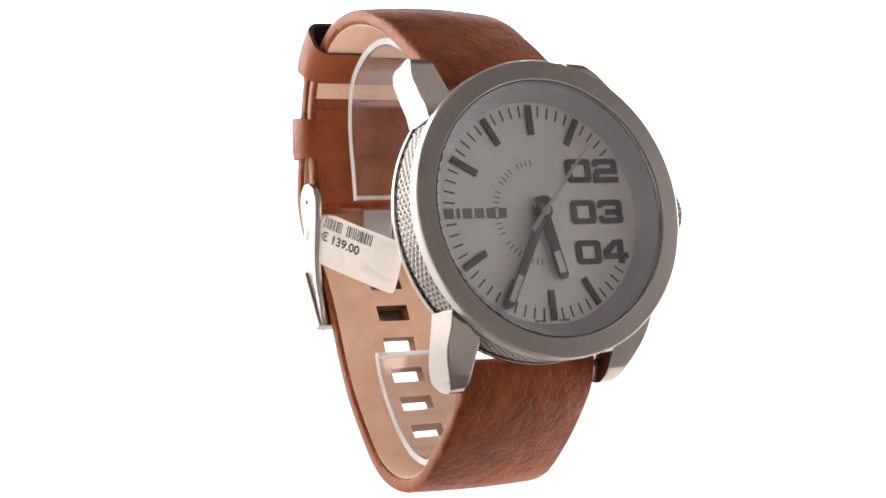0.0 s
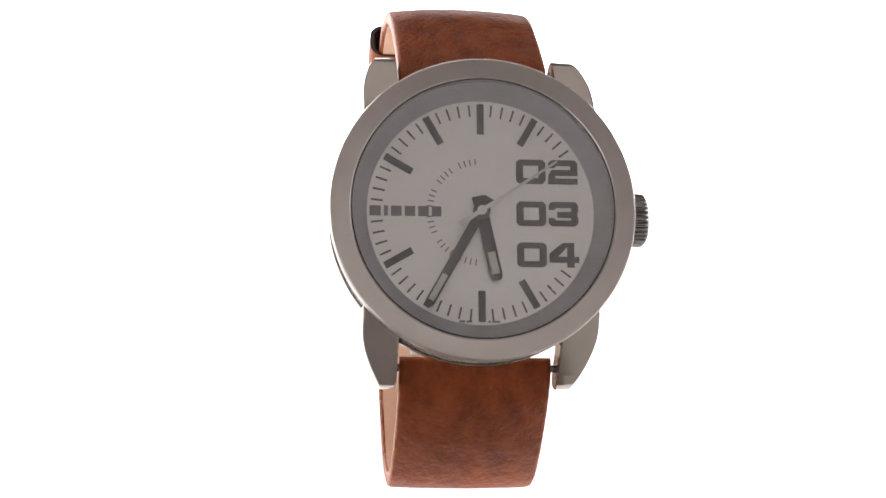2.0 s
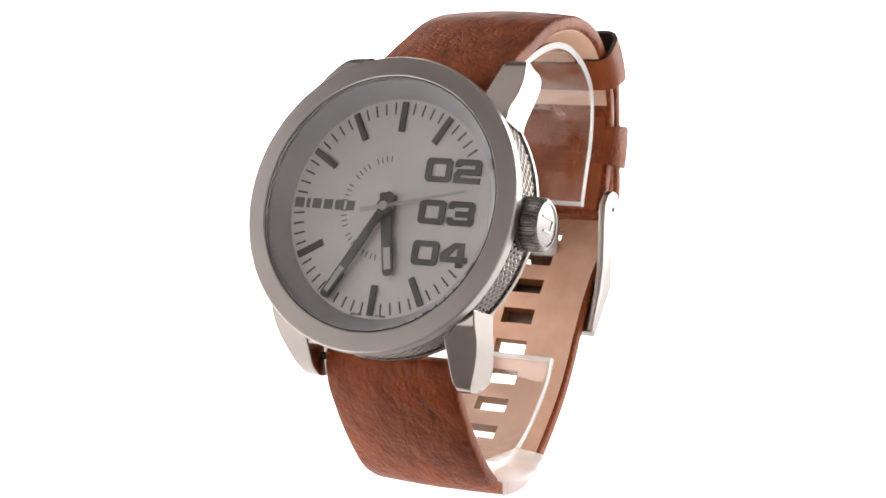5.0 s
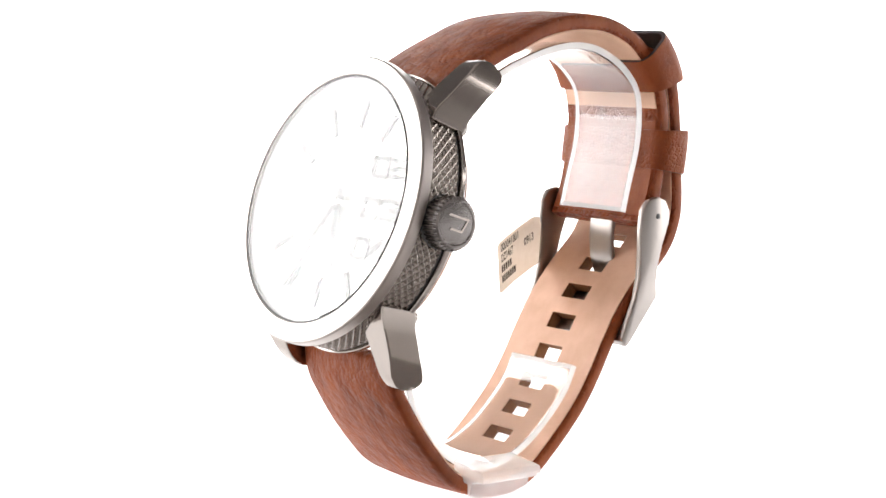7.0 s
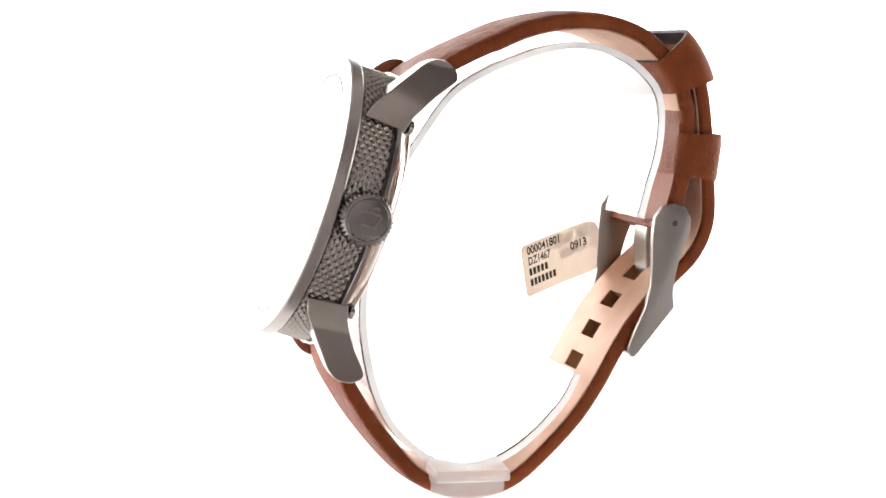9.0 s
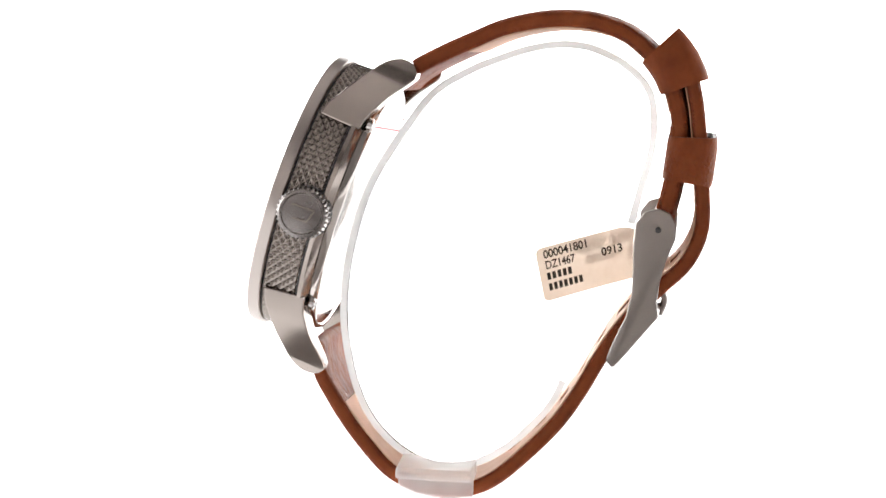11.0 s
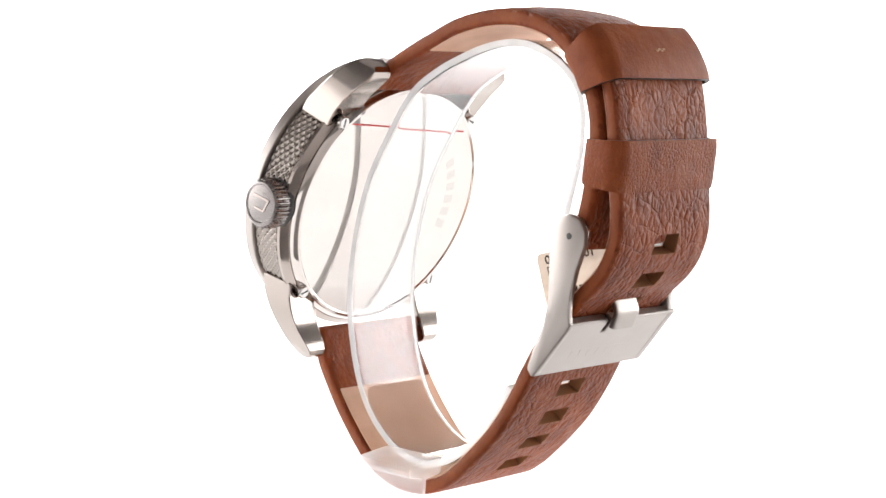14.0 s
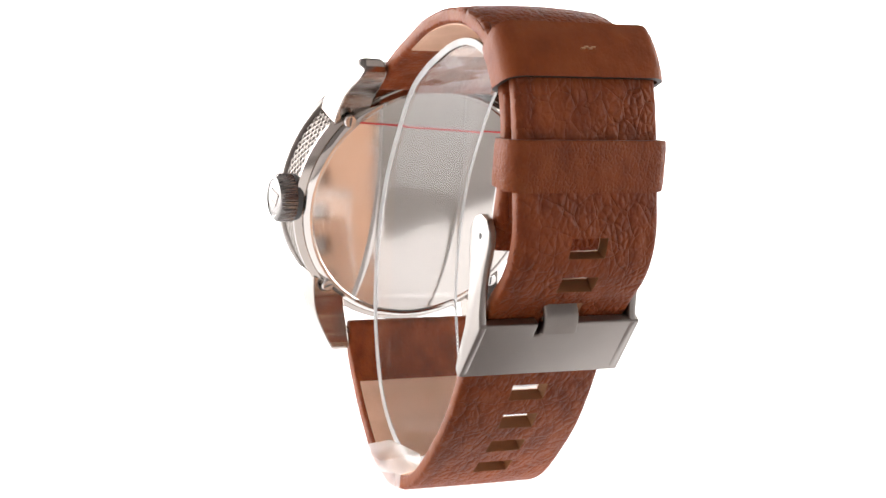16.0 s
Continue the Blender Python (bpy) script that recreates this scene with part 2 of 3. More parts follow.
def band(path, s0, s1, half, low, high, holes=(), hole_half=3.1, rounding=(0.55, 0.86), lean=skew, step=0.55, roll=0.0, tip=0.0, side=1.0, dome=0.0, yaw=0.0, hole_at=0.0, flat=lambda s: 0.0):
    """A strip along a path in the yz plane between the offsets low and high, with real openings through it."""
    cuts = set(np.linspace(s0, s1, max(3, int((s1 - s0) / step))).round(4))
    for a, b in holes:
        cuts = {c for c in cuts if not (a - 0.2 < c < b + 0.2)} | {a, (a + b) / 2, b}
    cuts = sorted(cuts)
    inner = [hole_at - hole_half + hole_half * k for k in range(3)]
    bm = bmesh.new()
    top, bot, xs_n = [], [], 0
    mid, h2 = (low + high) / 2, (high - low) / 2
    if roll:
        cuts = sorted(set(cuts) | {roll * 0.04, roll * 0.15, roll * 0.35, roll * 0.65})
    for s in cuts:
        thin = math.sqrt(max(0.03, 1 - (1 - s / roll) ** 2)) if roll and s < roll else 1.0
        w = half(s) if callable(half) else half
        if tip and s > s1 - tip:
            k = (s - (s1 - tip)) / tip
            w *= math.sqrt(max(0.0, 1 - (0.86 * k) ** 2)) if k < 1 else 0.5
        w = max(w, hole_half + 1.2) if hole_half > 0.5 else 0.1
        k1, k2 = min(0.18, w * 0.15), min(0.75, w * 0.3)
        xs = [-w, -w + k1, -w + k2, -(w + hole_half) / 2] + inner + [(w + hole_half) / 2, w - k2, w - k1, w]
        fr = [rounding[0], rounding[1], 1, 1] + [1, 1, 1] + [1, 1, rounding[1], rounding[0]]
        q, nn = path.at(s), path.normal(s) * side
        ra, rb = [], []
        for x, f in zip(xs, [v * thin for v in fr]):
            a, b = q + nn * (mid + h2 * f + dome * thin * (1 - (x / w) ** 2) * (1 - flat(s))), q + nn * (mid - h2 * f)
            sh, turn = lean(q[0]), yaw * (12 - x) * min(1.0, max(0.0, q[0] / 25))
            ra.append(bm.verts.new((x + sh, a[0] + turn, a[1])))
            rb.append(bm.verts.new((x + sh, b[0] + turn, b[1])))
        top.append(ra)
        bot.append(rb)
        xs_n = len(xs)

    def is_hole(i, j):
        if j not in (4, 5):
            return False
        c = (cuts[i] + cuts[i + 1]) / 2
        return any(a < c < b for a, b in holes)

    n = len(cuts)
    for i in range(n - 1):
        for j in range(xs_n - 1):
            if not is_hole(i, j):
                bm.faces.new((top[i][j], top[i + 1][j], top[i + 1][j + 1], top[i][j + 1]))
                bm.faces.new((bot[i][j], bot[i][j + 1], bot[i + 1][j + 1], bot[i + 1][j]))
            else:
                if j == 4:
                    bm.faces.new((top[i][4], top[i + 1][4], bot[i + 1][4], bot[i][4])).material_index = 2
                if j == 5:
                    bm.faces.new((top[i][6], bot[i][6], bot[i + 1][6], top[i + 1][6])).material_index = 2
                if not is_hole(i - 1, j):
                    bm.faces.new((top[i][j], bot[i][j], bot[i][j + 1], top[i][j + 1])).material_index = 2
                if not is_hole(i + 1, j):
                    bm.faces.new((top[i + 1][j], top[i + 1][j + 1], bot[i + 1][j + 1], bot[i + 1][j])).material_index = 2
        for j in (0, xs_n - 1):
            bm.faces.new((top[i][j], bot[i][j], bot[i + 1][j], top[i + 1][j])).material_index = 1
    for i in (0, n - 1):
        for j in range(xs_n - 1):
            bm.faces.new((top[i][j], top[i][j + 1], bot[i][j + 1], bot[i][j]))
    return bm


def loop_band(path, s0, s1, half, a0, a1, thick, lean, side=1.0, yaw=0.0):
    """A closed leather loop round the strap: a rounded rectangle swept from s0 to s1."""
    rings = []
    bm = bmesh.new()
    r = 2.9
    outline = []
    hw = half
    for cx, cy, st in ((hw - r, a1 - r, 0), (-hw + r, a1 - r, 90), (-hw + r, a0 + r, 180), (hw - r, a0 + r, 270)):
        for k in range(6):
            t = radians(st + 90 * k / 5)
            outline.append((cx, cy, math.cos(t), math.sin(t)))
    for s in np.linspace(s0, s1, 7):
        e = 0.12 if s in (s0, s1) else 0.0
        q, nn = path.at(s), path.normal(s) * side
        ring_o, ring_i = [], []
        for cx, cy, c, sn in outline:
            for rr, ring in ((r - e, ring_o), (r - thick + e, ring_i)):
                x, o = cx + rr * c, cy + rr * sn
                p = q + nn * o
                ring.append(bm.verts.new((x + lean(q[0]), p[0] + yaw * (12 - x), p[1])))
        rings.append((ring_o, ring_i))
    n = len(outline)
    for k in range(len(rings) - 1):
        (ao, ai), (bo, bi) = rings[k], rings[k + 1]
        for j in range(n):
            m = (j + 1) % n
            bm.faces.new((ao[j], ao[m], bo[m], bo[j]))
            bm.faces.new((ai[j], bi[j], bi[m], ai[m])).material_index = 1
    for o, i in (rings[0], rings[-1]):
        for j in range(n):
            m = (j + 1) % n
            bm.faces.new((o[j], i[j], i[m], o[m])).material_index = 1
    return bm


def text_mesh(words, size, depth=0.0):
    cu = bpy.data.curves.new("text", "FONT")
    cu.body, cu.size, cu.extrude, cu.offset = words, size, depth, 0.045
    ob = bpy.data.objects.new("text", cu)
    scene.collection.objects.link(ob)
    me = bpy.data.meshes.new_from_object(ob.evaluated_get(bpy.context.evaluated_depsgraph_get()))
    bm = bmesh.new()
    bm.from_mesh(me)
    bpy.data.objects.remove(ob)
    bpy.data.meshes.remove(me)
    bpy.data.curves.remove(cu)
    return bm


# ---------------------------------------------------------------- the studio
def arc_wall(name, radius, a0, a1, z0, z1, material, label, thick=0.01, seg=48):
    """A curved wall; angles in degrees from the camera's side, positive to its right."""
    bm = bmesh.new()
    cols = []
    for i in range(seg + 1):
        a = radians(a0 + (a1 - a0) * i / seg)
        cols.append([bm.verts.new((r * math.sin(a), -r * math.cos(a), z)) for r, z in ((radius, z0), (radius, z1), (radius + thick, z1), (radius + thick, z0))])
    for i in range(seg):
        for j in range(4):
            k = (j + 1) % 4
            bm.faces.new((cols[i][j], cols[i + 1][j], cols[i + 1][k], cols[i][k]))
    bm.faces.new(cols[0])
    bm.faces.new(list(reversed(cols[-1])))
    return tagged(part(name, bm, material, None), label, "wall", kind="structure")


def studio():
    ground = part("ground", disc([(3.0, -0.03), (3.0, -0.004)], 96), CLOTH_MID, None)
    tagged(ground, "grey studio table top", "table", kind="structure")
    # Left and right front wings are added, unseen, to brighten the steel's reflections.
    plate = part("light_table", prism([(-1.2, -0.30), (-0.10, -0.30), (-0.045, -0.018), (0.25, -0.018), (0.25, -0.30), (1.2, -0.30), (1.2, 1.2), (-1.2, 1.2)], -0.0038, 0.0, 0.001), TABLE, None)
    tagged(plate, "glowing white acrylic light table under the watch, with unseen wings added in front", "light table", kind="structure")
    # White sheet added out of view as a reflector for the case back.
    sheet = part("reflector_sheet", prism([(0.022, -0.0185), (0.05, -0.30), (0.249, -0.30), (0.249, -0.0185)], -0.0039, -0.003), CLOTH_WHITE, None)
    tagged(sheet, "unseen white reflector sheet added before the light table", "paper", kind="structure")
    arc_wall("softbox_wall", 1.0, 208, 257, -0.01, 0.62, CLOTH_SOFTBOX, "bright white softbox cloth beside the watch")
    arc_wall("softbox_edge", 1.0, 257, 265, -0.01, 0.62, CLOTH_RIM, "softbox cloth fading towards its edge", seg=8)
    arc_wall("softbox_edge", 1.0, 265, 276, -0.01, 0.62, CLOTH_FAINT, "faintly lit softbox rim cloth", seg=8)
    arc_wall("backdrop", 1.0, 90, 208, -0.01, 0.46, CLOTH_BACK, "glowing white backlit studio backdrop")
    arc_wall("wall_front", 1.0, -38, 30, -0.01, 0.75, CLOTH_GREY, "grey studio curtain behind the camera")
    arc_wall("wall_corner", 1.0, -84, -38, -0.01, 0.36, CLOTH_GREY, "low grey studio cloth between curtain and softbox")
    arc_wall("wall_side", 1.0, 30, 90, -0.01, 0.75, CLOTH_DARK, "dark grey studio curtain beside the camera")
    arc_wall("wall_upper", 1.012, 0, 360, 0.32, 1.2, CLOTH_DARK, "dark grey studio wall above the cloths")
    ceiling = part("ceiling", disc([(1.03, 1.205), (1.03, 1.225)], 64), CLOTH_MID, None)
    tagged(ceiling, "grey studio ceiling cloth", "ceiling", kind="structure")


studio()


# ---------------------------------------------------------------- wristwatch
def digit(kind, x, y, w, h, s):
    """Strokes of a squared digit, butted end to end; x and y are its lower left corner."""
    m = (h - s) / 2
    c = s * 0.45

    def rect(x0, y0, x1, y1):
        return [(x + x0, y + y0), (x + x1, y + y0), (x + x1, y + y1), (x + x0, y + y1)]
    t = s * 0.82
    if kind == "0":
        return [[(x + c, y), (x + w - c, y), (x + w, y + c), (x + w - s, y + t), (x + s, y + t), (x, y + c)],
                [(x, y + h - c), (x + s, y + h - t), (x + w - s, y + h - t), (x + w, y + h - c), (x + w - c, y + h), (x + c, y + h)],
                [(x, y + c), (x + s, y + t), (x + s, y + h - t), (x, y + h - c)],
                [(x + w, y + c), (x + w, y + h - c), (x + w - s, y + h - t), (x + w - s, y + t)]]
    if kind == "2":
        return [rect(0, 0, w, t), rect(0, t, s, m), [(x, y + m), (x + w, y + m), (x + w, y + m + t), (x + s * 0.5, y + m + t)],
                rect(w - s, m + t, w, h - t), [(x, y + h - t), (x + w, y + h - t), (x + w, y + h - c), (x + w - c, y + h), (x + c, y + h), (x, y + h - c)],
                rect(0, h - t - 0.35, s, h - t)]
    if kind == "3":
        return [[(x + c, y), (x + w - c, y), (x + w, y + c), (x + w, y + t), (x, y + t), (x, y + c)], rect(w - s, t, w, m),
                rect(s * 1.2, m, w - 0.15, m + t), rect(w - s, m + t, w, h - t), [(x, y + h - t), (x + w, y + h - t), (x + w, y + h - c), (x + w - c, y + h), (x + c, y + h), (x, y + h - c)],
                rect(0, t, s * 0.9, t + 0.35), rect(0, h - t - 0.35, s * 0.9, h - t)]
    return [rect(0, 0.75, w, 0.75 + t), rect(w - s - 0.75, 0, w - 0.75, 0.75), rect(w - s - 0.75, 0.75 + t, w - 0.75, h),
            [(x, y + 0.75 + t), (x + s * 1.2, y + 0.75 + t), (x + w - s - 0.75, y + h - t * 0.7), (x + w - s - 0.75, y + h), (x + w - s * 1.6 - 0.75, y + h), (x, y + 0.75 + t + 0.5)]]


def numeral(words, x, y, w, h, s, z0, z1):
    out = []
    for i, ch in enumerate(words):
        for poly in digit(ch, x + i * (w + 0.42), y, w, h, s):
            out.append(prism(poly, z0, z1))
    return join(*out)


def spun(bm, degrees):
    """Turned clockwise on the dial."""
    return moved(bm, Matrix.Rotation(radians(-degrees), 4, "Z"))


def hand_outline(length, base, wide, tail):
    return [(-base / 2, -tail), (base / 2, -tail), (wide / 2, length - 0.6), (wide * 0.28, length), (-wide * 0.28, length), (-wide / 2, length - 0.6)]


def build_dial(watch):
    dial = part("dial", moved(disc([(19.6, -0.4), (19.6, 0.0)], 128), CASE), DIAL, watch, "satin silver-grey dial plate")
    for h in (0, 1, 5, 6, 7, 8, 10, 11):
        marker = spun(prism([(-0.55, 12.4), (0.55, 12.4), (0.55, 17.25), (-0.55, 17.25)], 0.02, 0.32, 0.06), 30 * h)
        part("hour_marker", moved(marker, CASE), INK, dial)
    for m in range(60):
        if m % 5 == 0 or 9 < m < 21:
            continue
        tick = spun(prism([(-0.15, 15.3), (0.15, 15.3), (0.15, 17.2), (-0.15, 17.2)], 0.01, 0.06), 6 * m)
        part("minute_tick", moved(tick, CASE), INK, dial)
    for m in range(31, 60):
        if m % 5 == 0:
            continue
        tick = spun(prism([(-0.1, 7.5), (0.1, 7.5), (0.1, 8.5), (-0.1, 8.5)], 0.01, 0.05), 6 * m)
        part("inner_tick", moved(tick, CASE), INK_PALE, dial)
    for words, yc in (("02", 6.55), ("03", -0.15), ("04", -6.65)):
        part("numeral", moved(numeral(words, 5.55, yc - 1.93, 4.65, 3.86, 1.12, 0.02, 0.22), CASE), INK, dial, "large squared grey numeral " + words)
    x = -17.3
    blocks = []
    for w in (1.85, 0.75, 1.75, 1.75, 1.75, 1.6):
        blocks.append(prism([(x, -0.8), (x + w - 0.12, -0.8), (x + w - 0.12, 0.8), (x, 0.8)], 0.01, 0.06))
        x += w + 0.36
    part("logo", moved(join(*blocks), CASE), INK_PALE, dial, "row of plain dark blocks printed on the dial")
    bars = []
    for x0, x1 in ((-3.5, -2.6), (-2.4, -1.5), (1.0, 1.4), (1.6, 2.8)):
        bars.append(prism([(x0, -17.35), (x1, -17.35), (x1, -17.0), (x0, -17.0)], 0.01, 0.05))
    part("small_print", moved(join(*bars), CASE), INK_PALE, dial, "tiny unreadable grey print")
    part("inner_ring", moved(lathe([(17.75, 0.05), (20.0, 3.0), (20.4, 3.0), (20.4, -0.3), (17.75, -0.3)], 144), CASE), REHAUT, watch, "grey sloped ring round the dial")


def build_hand(watch, name, length, wide, angle, z, lume0):
    outline = hand_outline(length, wide * 1.05, wide, 2.4)
    hand = part(name, moved(spun(prism(outline, z, z + 0.22, 0.05), angle), CASE), INK, watch, "dark grey hand with a pale filled tip")
    fill = prism([(-wide * 0.3, lume0), (wide * 0.3, lume0), (wide * 0.3, length - 1.0), (-wide * 0.3, length - 1.0)], z + 0.2, z + 0.26)
    part("lume_fill", moved(spun(fill, angle), CASE), LUME, hand)
    return hand


def build_case(watch):
    bezel = lathe([(20.45, 2.2), (20.45, 4.07), (20.6, 4.2), (23.4, 4.03), (23.58, 3.93), (23.68, 3.7), (23.72, 2.1), (23.62, 1.95), (23.3, 1.85), (20.8, 1.85)], 192)
    part("bezel", moved(bezel, CASE), STEEL_BEZEL, watch, "wide brushed grey steel bezel", sharp=14)
    part("gasket", moved(lathe([(20.2, 3.1), (20.2, 4.05), (20.44, 4.05), (20.44, 3.1)], 144), CASE), BLACK, watch, "black gasket ring")
    glass = part("crystal", moved(disc([(20.18, 3.2), (20.18, 4.05), (20.05, 4.15)], 144), CASE), CRYSTAL, watch, "flat clear watch glass")
    glass.visible_shadow = False
    # knurled band
    bm = bmesh.new()
    seg, rows = 1680, 44
    ring = []
    for i in range(seg):
        a = 2 * math.pi * i / seg
        col = []
        for j in range(rows + 1):
            z = 1.7 - 5.5 * j / rows
            s = 22.0 * a
            p = 2 * math.pi * 22.0 / 84
            f1, f2 = math.pi * (s / p + z / 1.3), math.pi * (s / p - z / 1.3)
            h = max(0.0, 1.0 - 1.15 * min(abs(math.asin(math.sin(f1))), abs(math.asin(math.sin(f2)))) / 1.5708)
            edge = 0 if j in (0, rows) else 1
            r = 22.78 + 0.36 * h * edge
            col.append(bm.verts.new((r * math.cos(a), r * math.sin(a), z)))
        ring.append(col)
    for i in range(seg):
        a, b = ring[i], ring[(i + 1) % seg]
        for j in range(rows):
            bm.faces.new((a[j], a[j + 1], b[j + 1], b[j]))
    part("knurled_band", moved(bm, CASE), STEEL_KNURL, watch, "diamond-knurled steel band round the case", sharp=80)
    # groove shade on both sides of the knurl, put in as black rings
    part("groove_shade_ring", moved(lathe([(21.2, 1.84), (22.7, 1.84), (22.7, 1.71), (21.2, 1.71)], 144), CASE), BLACK, watch, "thin black ring standing in for groove shade")
    part("groove_shade_ring", moved(lathe([(21.2, -3.81), (22.75, -3.81), (22.75, -4.19), (21.2, -4.19)], 144), CASE), BLACK, watch, "thin black ring standing in for groove shade")
    body = lathe([(20.8, -4.2), (23.3, -4.2), (23.42, -4.3), (23.42, -4.95), (23.3, -5.1), (22.25, -5.93), (20.8, -5.93)], 160)
    part("case_body", moved(body, CASE), STEEL, watch, "smooth steel case band", sharp=20)
    back = disc([(22.0, -5.95), (22.1, -6.15), (21.75, -6.85), (21.3, -7.22), (20.85, -7.25), (20.6, -7.02), (20.3, -7.0)], 160)
    back_ob = part("case_back", moved(back, CASE), STEEL_BACK, watch, "shiny steel case back under clear film", sharp=25)
    for sx in (-1, 1):
        for sy in (-1, 1):
            m = CASE @ Matrix.Translation((16.0 * sx, 15.3 * sy, -6.9))
            screw = join(disc([(1.15, 0.5), (1.15, -0.1), (0.95, -0.3)], 24))
            ob = part("screw", moved(screw, m), STEEL_POLISHED, back_ob)
            slot = moved(block(0, 0, -0.31, 1.5, 0.28, 0.06), m @ Matrix.Rotation(0.6 * sx + sy, 4, "Z"))
            part("screw_slot", slot, BLACK, back_ob)
    part("film_line", moved(prism([(-14.6, 13.3), (14.6, 15.0), (14.6, 15.25), (-14.6, 13.55)], -7.12, -7.04), CASE), RED, back_ob, "thin red line across the protective film")
    for k in range(6):
        m = CASE @ Matrix.Rotation(radians(196 - 9 * k), 4, "Z") @ Matrix.Translation((15.2, 0, -7.0))
        part("engraving", moved(block(0, 0, 0, 2.0, 1.5, 0.02), m), STEEL_ETCHED, back_ob)
    # crown on its stem
    bm = bmesh.new()
    teeth = 34
    prof = [(22.8, 3.3, 0), (23.2, 3.4, 0), (23.3, 3.95, 1), (25.75, 3.95, 1), (26.15, 3.85, 0), (26.38, 3.6, 0), (26.42, 3.3, 0), (26.25, 3.12, 0), (26.35, 2.0, 0), (26.4, 0.8, 0)]
    rings = []
    for x, r, t in prof:
        row = []
        for k in range(teeth * 4):
            rr = r + (0.28 if t and k % 4 in (1, 2) else 0.0)
            a = 2 * math.pi * k / (teeth * 4)
            row.append(bm.verts.new((x, rr * math.cos(a), rr * math.sin(a))))
        rings.append(row)
    n = teeth * 4
    for a, b in zip(rings, rings[1:]):
        for k in range(n):
            bm.faces.new((a[k], a[(k + 1) % n], b[(k + 1) % n], b[k]))
    bm.faces.new(rings[0])
    bm.faces.new(list(reversed(rings[-1])))
    at = CASE @ Matrix.Translation((0, -0.4, -2.3))
    crown = part("crown", moved(bm, at), STEEL_DARK, watch, "fluted gunmetal crown with a domed end")
    emblem = join(prism([(-1.7, 0.75), (1.3, 0.75), (1.75, 1.05), (-1.45, 1.05)], 26.1, 26.24), prism([(-1.0, -0.95), (0.8, -0.95), (1.0, -0.65), (-0.8, -0.65)], 26.1, 26.24),
                  prism([(0.8, -0.95), (1.1, -0.95), (1.75, 1.05), (1.4, 0.75)], 26.11, 26.23))
    part("emblem", moved(emblem, at @ Matrix(((0, 0, 1, 0.26), (0, 1.2, 0, 0), (-1.2, 0, 0, 0), (0, 0, 0, 1)))), STEEL, crown, "raised plain slanted shape")
    # Black disc put in as the shade of the gap behind the crown.
    gap_disc = disc([(4.2, 22.4), (4.25, 22.9), (4.0, 23.3)], 48)
    part("crown_gap_shade", moved(gap_disc, at @ Matrix(((0, 0, 1, 0), (1, 0, 0, 0), (0, 1, 0, 0), (0, 0, 0, 1)))), BLACK, crown, "black disc put in for the shaded gap under the crown")
    # lugs: a side outline with a narrowed outer tip
    side = [(14.8, 1.2), (17.0, 0.5), (19.0, -0.95), (21.0, -2.5), (23.1, -4.3), (25.0, -6.0), (26.2, -7.8), (26.5, -9.4), (26.1, -10.9), (25.2, -11.8),
            (24.2, -11.8), (22.7, -10.6), (20.5, -8.6), (18.6, -7.3), (16.6, -6.2), (14.2, -5.5)]
    outline = Path(side)
    side = [tuple(outline.at(outline.length * k / 35)) for k in range(36)]
    for sx in (-1, 1):
        for sy in (-1, 1):
            bm = bmesh.new()
            a, b = [], []
            for u, z in side:
                tipk = min(1.0, max(0.0, (u - 18.5) / 8.0))
                out = 18.3 - (2.5 * tipk ** 2.2 if sy > 0 else 3.3 * tipk ** 1.7)
                if sy > 0:
                    u, z = u + 0.6 * tipk, z + 0.5 * tipk
                a.append(bm.verts.new((12.6 * sx, u * sy, z)))
                b.append(bm.verts.new((out * sx, u * sy, z)))
            last = len(side) - 1
            for i in range(17):
                for c in (a, b):
                    bm.faces.new((c[i], c[i + 1], c[last - i - 1], c[last - i]))
            for i in range(len(side)):
                j = (i + 1) % len(side)
                bm.faces.new((a[i], b[i], b[j], a[j]))
            bmesh.ops.recalc_face_normals(bm, faces=bm.faces)
            edges = [e for e in bm.edges if e.calc_face_angle() > 0.9]
            bmesh.ops.bevel(bm, geom=edges, offset=0.22, segments=2, affect="EDGES", profile=0.5)
            part("lug", moved(bm, CASE), STEEL, watch, "curved brushed steel lug", sharp=18)
    for sy in (-1, 1):
        bar = moved(disc([(0.6, -12.8), (0.6, 12.8)], 20), CASE @ Matrix.Translation((0, 22.7 if sy > 0 else -23.1, -8.2 if sy > 0 else -9.3)) @ Matrix.Rotation(math.pi / 2, 4, "Y"))
        part("spring_bar", bar, STEEL_DARK, watch)


UPPER = Path([(-11.0, 26.6), (-9.8, 28.4), (-6.9, 30.5), (-3.0, 32.6), (1.7, 34.8), (6.5, 36.9), (11.2, 38.1), (15.3, 38.6), (19.8, 38.5), (23.5, 37.7), (26.9, 36.3), (29.9, 34.0), (32.5, 31.0),
              (34.2, 27.5), (35.2, 23.5), (35.4, 20.0), (35.1, 16.5), (34.6, 12.7), (33.7, 8.6), (32.7, 5.7), (31.9, 4.0)])
LOWER = Path([(-22.5, -14.8), (-22.6, -17.2), (-21.9, -20.5), (-20.0, -23.9), (-17.1, -28.3), (-13.5, -32.7), (-10.2, -36.0), (-6.3, -38.1), (-2.0, -39.1), (2.9, -38.7), (7.4, -36.7), (12.6, -32.1), (17.4, -26.9), (21.0, -21.5),
              (23.6, -16.7), (26.5, -11.9), (29.8, -7.7), (33.4, -3.9), (36.7, -0.7), (38.7, 2.7), (39.7, 6.7), (39.4, 13.0), (38.7, 20.9), (37.8, 27.0), (36.2, 32.2), (34.8, 34.8)])
